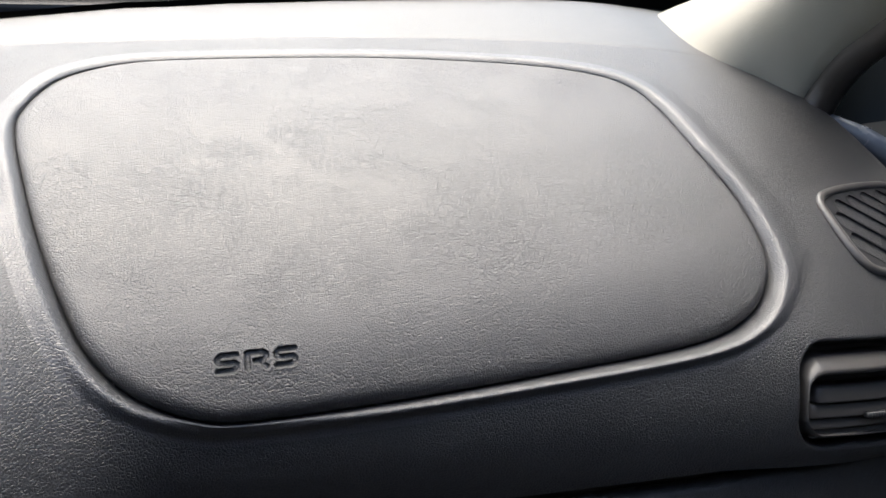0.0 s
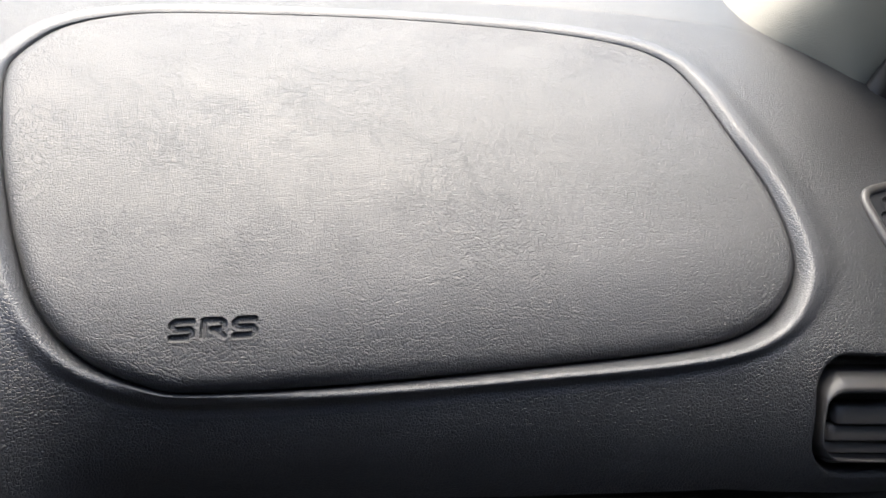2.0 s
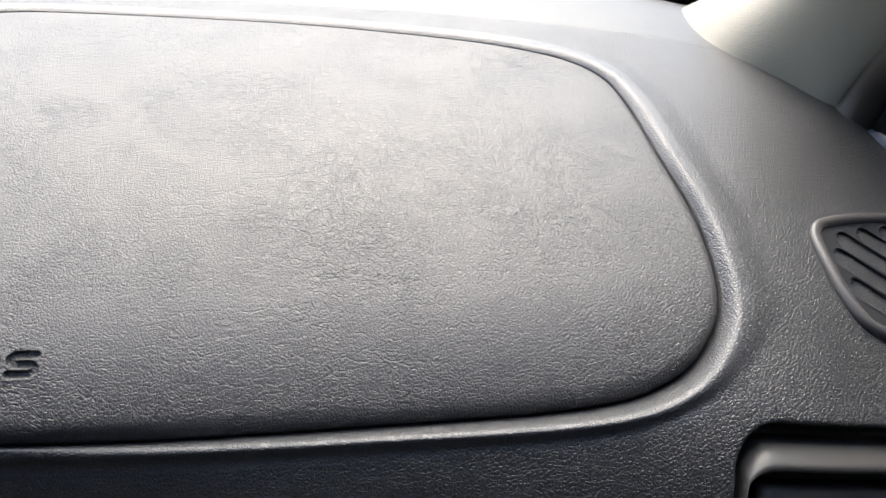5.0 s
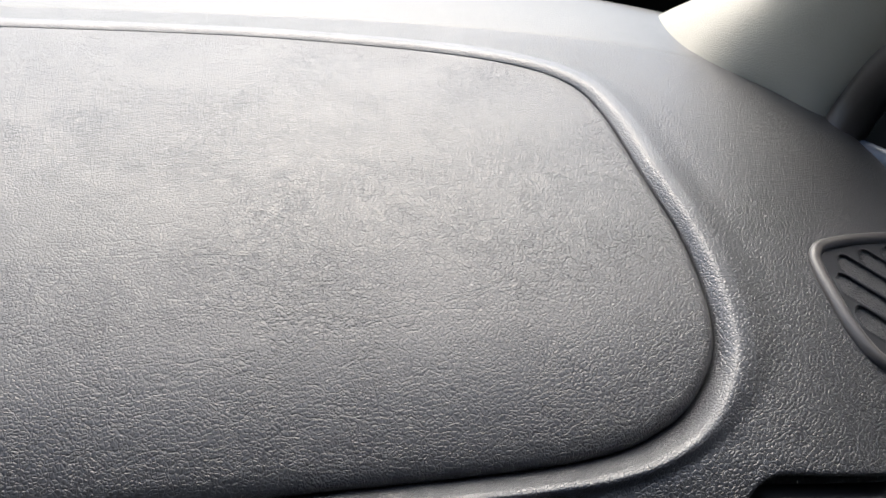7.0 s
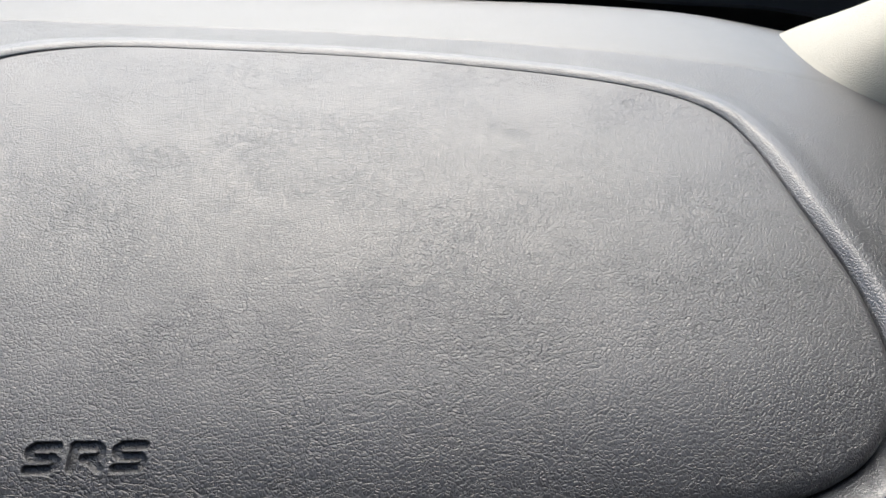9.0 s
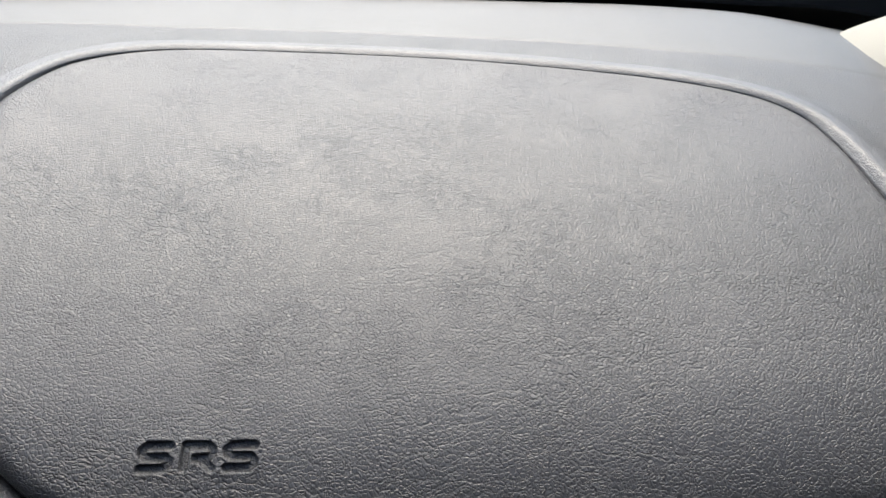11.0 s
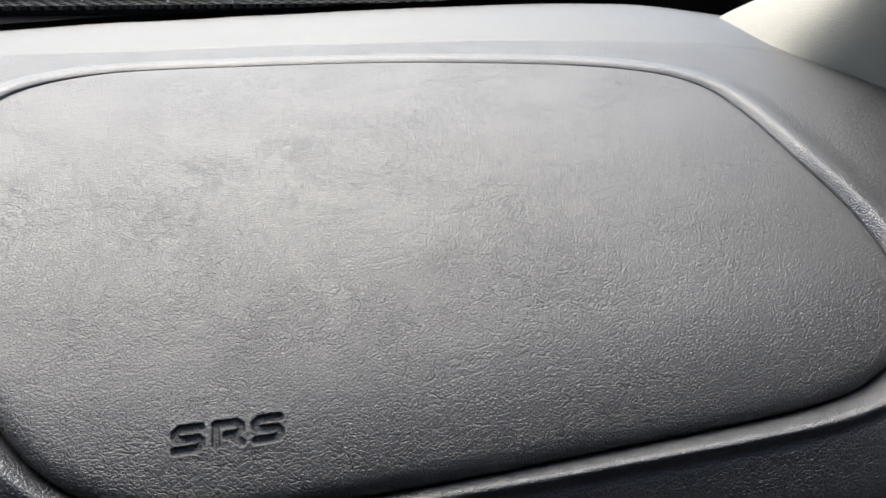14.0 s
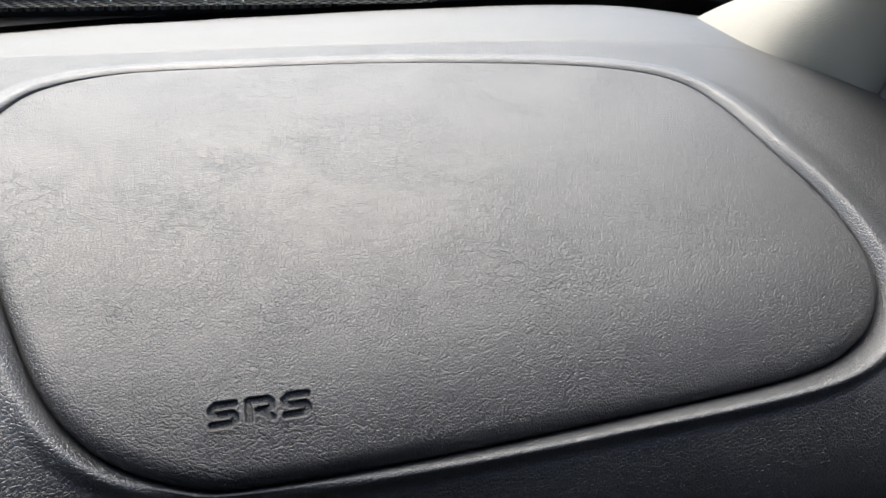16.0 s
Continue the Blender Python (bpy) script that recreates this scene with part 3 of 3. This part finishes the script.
# ---------------------------------------------------------------- passenger door
door = thing("passenger_door", "dark vinyl passenger door with a polished sill trim", "door")
part("trim_panel", sheet([[W(1.20 + 0.10 * step(0.1, 0.3, z), y, z) for y in np.linspace(1.62, -0.8, 30)] for z in np.linspace(0.315, -1.0, 24)]), DOOR_SKIN, door)
part("mirror_sail", sheet([[W(x + 0.02 * v, 1.53 - 0.9 * u, 0.262 + 0.25 * v - 0.05 * u) for u in np.linspace(0, 1, 16)] for v, x in zip(np.linspace(0, 1, 8), np.linspace(1.17, 1.20, 8))]),
     plastic("blue_black_sail", (0.006, 0.009, 0.012), 0.7, spec=0.05), door, "blue black mirror sail panel")
part("sill_trim", tube([W(*p) for p in spline([(1.100, 1.455, 0.285), (1.120, 1.435, 0.266), (1.160, 1.40, 0.232), (1.205, 1.37, 0.192), (1.27, 1.30, 0.13), (1.32, 1.0, 0.06)], 50)],
                       lambda f: METRES * (0.014 + 0.012 * step(0, 0.25, f)), 16), GLOSS, door, "polished blue grey sill trim")

# ---------------------------------------------------------------- windscreen
screen = tagged(new("window_1"), "curved windscreen with a black printed border", "windscreen", kind="structure")


def glass_z(x, y):
    """Height of the glass in the dashboard's axes: it comes back over the deck."""
    return edge_z(min(x, 0.95)) + 0.008 + 0.02 * step(0.7, 1.1, x) + 0.004 * (2.05 - y)


def glass_far(x):
    return face(x, edge_z(min(x, 0.95))) + 0.09


xs = np.linspace(-0.85, 1.30, 90)
part("border", sheet([[W(x, glass_far(x) - 0.105 * f, glass_z(x, 2.05 - 0.17 * f) - 0.004) for x in xs] for f in np.linspace(0, 1, 6)]), FRIT, screen, "black printed border along the glass")
pane = part("pane", sheet([[W(x, glass_far(x) - 1.9 * f, glass_z(x, 2.05 - 1.9 * f) + 0.004) for x in xs] for f in np.linspace(0, 1, 12)]), GLASS, screen)
pane.visible_shadow = False
bm = bmesh.new()
for r in range(3):
    for k in range(260):
        x = -0.2 + 1.45 * (k + 0.5 * (r % 2)) / 260
        y = glass_far(x) - 0.105 - 0.006 * (r + 1)
        z = glass_z(x, 1.87) - 0.004
        rad = 0.0021 - 0.0005 * r
        ring = [bm.verts.new(W(x + rad * math.cos(a), y + rad * math.sin(a), z)) for a in (2 * math.pi * j / 8 for j in range(8))]
        bm.faces.new(ring)
tagged(part("border_dots", bm, FRIT, screen, "rows of fine black dots fading the border", smooth=False), kind="stuff")

# ---------------------------------------------------------------- outside, ahead of the glass
cowl = thing("cowl_grille", "wet black plastic cowl grille with honeycomb openings", "grille")
bm = bmesh.new()
s6 = 0.0062


def cowl_at(u, v):
    return Vector((u, 0.86 + v, EYE - 0.150 + 0.02 * v))


for r in range(24):
    for k in range(48):
        u = -0.42 + (k + 0.5 * (r % 2)) * s6 * 1.9
        v = r * s6 * 1.65
        outer6 = [cowl_at(u + s6 * 1.10 * math.sin(a), v + s6 * 1.10 * math.cos(a)) for a in (math.pi / 3 * j for j in range(6))]
        inner6 = [cowl_at(u + s6 * 0.74 * math.sin(a), v + s6 * 0.74 * math.cos(a)) for a in (math.pi / 3 * j for j in range(6))]
        a6, b6 = [bm.verts.new(p) for p in outer6], [bm.verts.new(p) for p in inner6]
        c6 = [bm.verts.new(p - Vector((0, 0, 0.004))) for p in inner6]
        for j in range(6):
            bm.faces.new((a6[j], a6[(j + 1) % 6], b6[(j + 1) % 6], b6[j]))
            bm.faces.new((b6[j], b6[(j + 1) % 6], c6[(j + 1) % 6], c6[j]))
tagged(part("honeycomb", bm, plastic("wet_black_mesh", (0.05, 0.05, 0.046), 0.35), cowl, smooth=False), kind="stuff")
part("tray", slab((-1.0, 0.83, EYE - 0.20), (0.20, 1.06, EYE - 0.165), 0.004), DARK, cowl, "black tray under the honeycomb", smooth=False)
bm = bmesh.new()
for k in range(130):
    p = cowl_at(random.uniform(-0.42, 0.12), random.uniform(0.0, 0.18)) + Vector((0, 0, 0.001))
    bmesh.ops.create_icosphere(bm, subdivisions=1, radius=random.uniform(0.0008, 0.0022), matrix=Matrix.Translation(p) @ Matrix.Diagonal((1, 1, 0.6, 1)))
tagged(part("droplets", bm, WATER, cowl, "water droplets"), kind="stuff")
hood = thing("car_hood", "pale painted hood ahead of the windscreen", "hood")
part("skin", sheet([[(x, y, EYE - 0.19 - 0.03 * (y - 0.86) - 0.05 * x * x - 0.10 * max(0, y - 1.3) ** 2 + (0.012 if x > 0.2 else 0)) for x in np.linspace(-0.98, 0.62, 40)] for y in np.linspace(0.88, 1.95, 20)]),
     plastic("cream_paint", (0.62, 0.59, 0.47), 0.35, 300, 0.00001), hood)
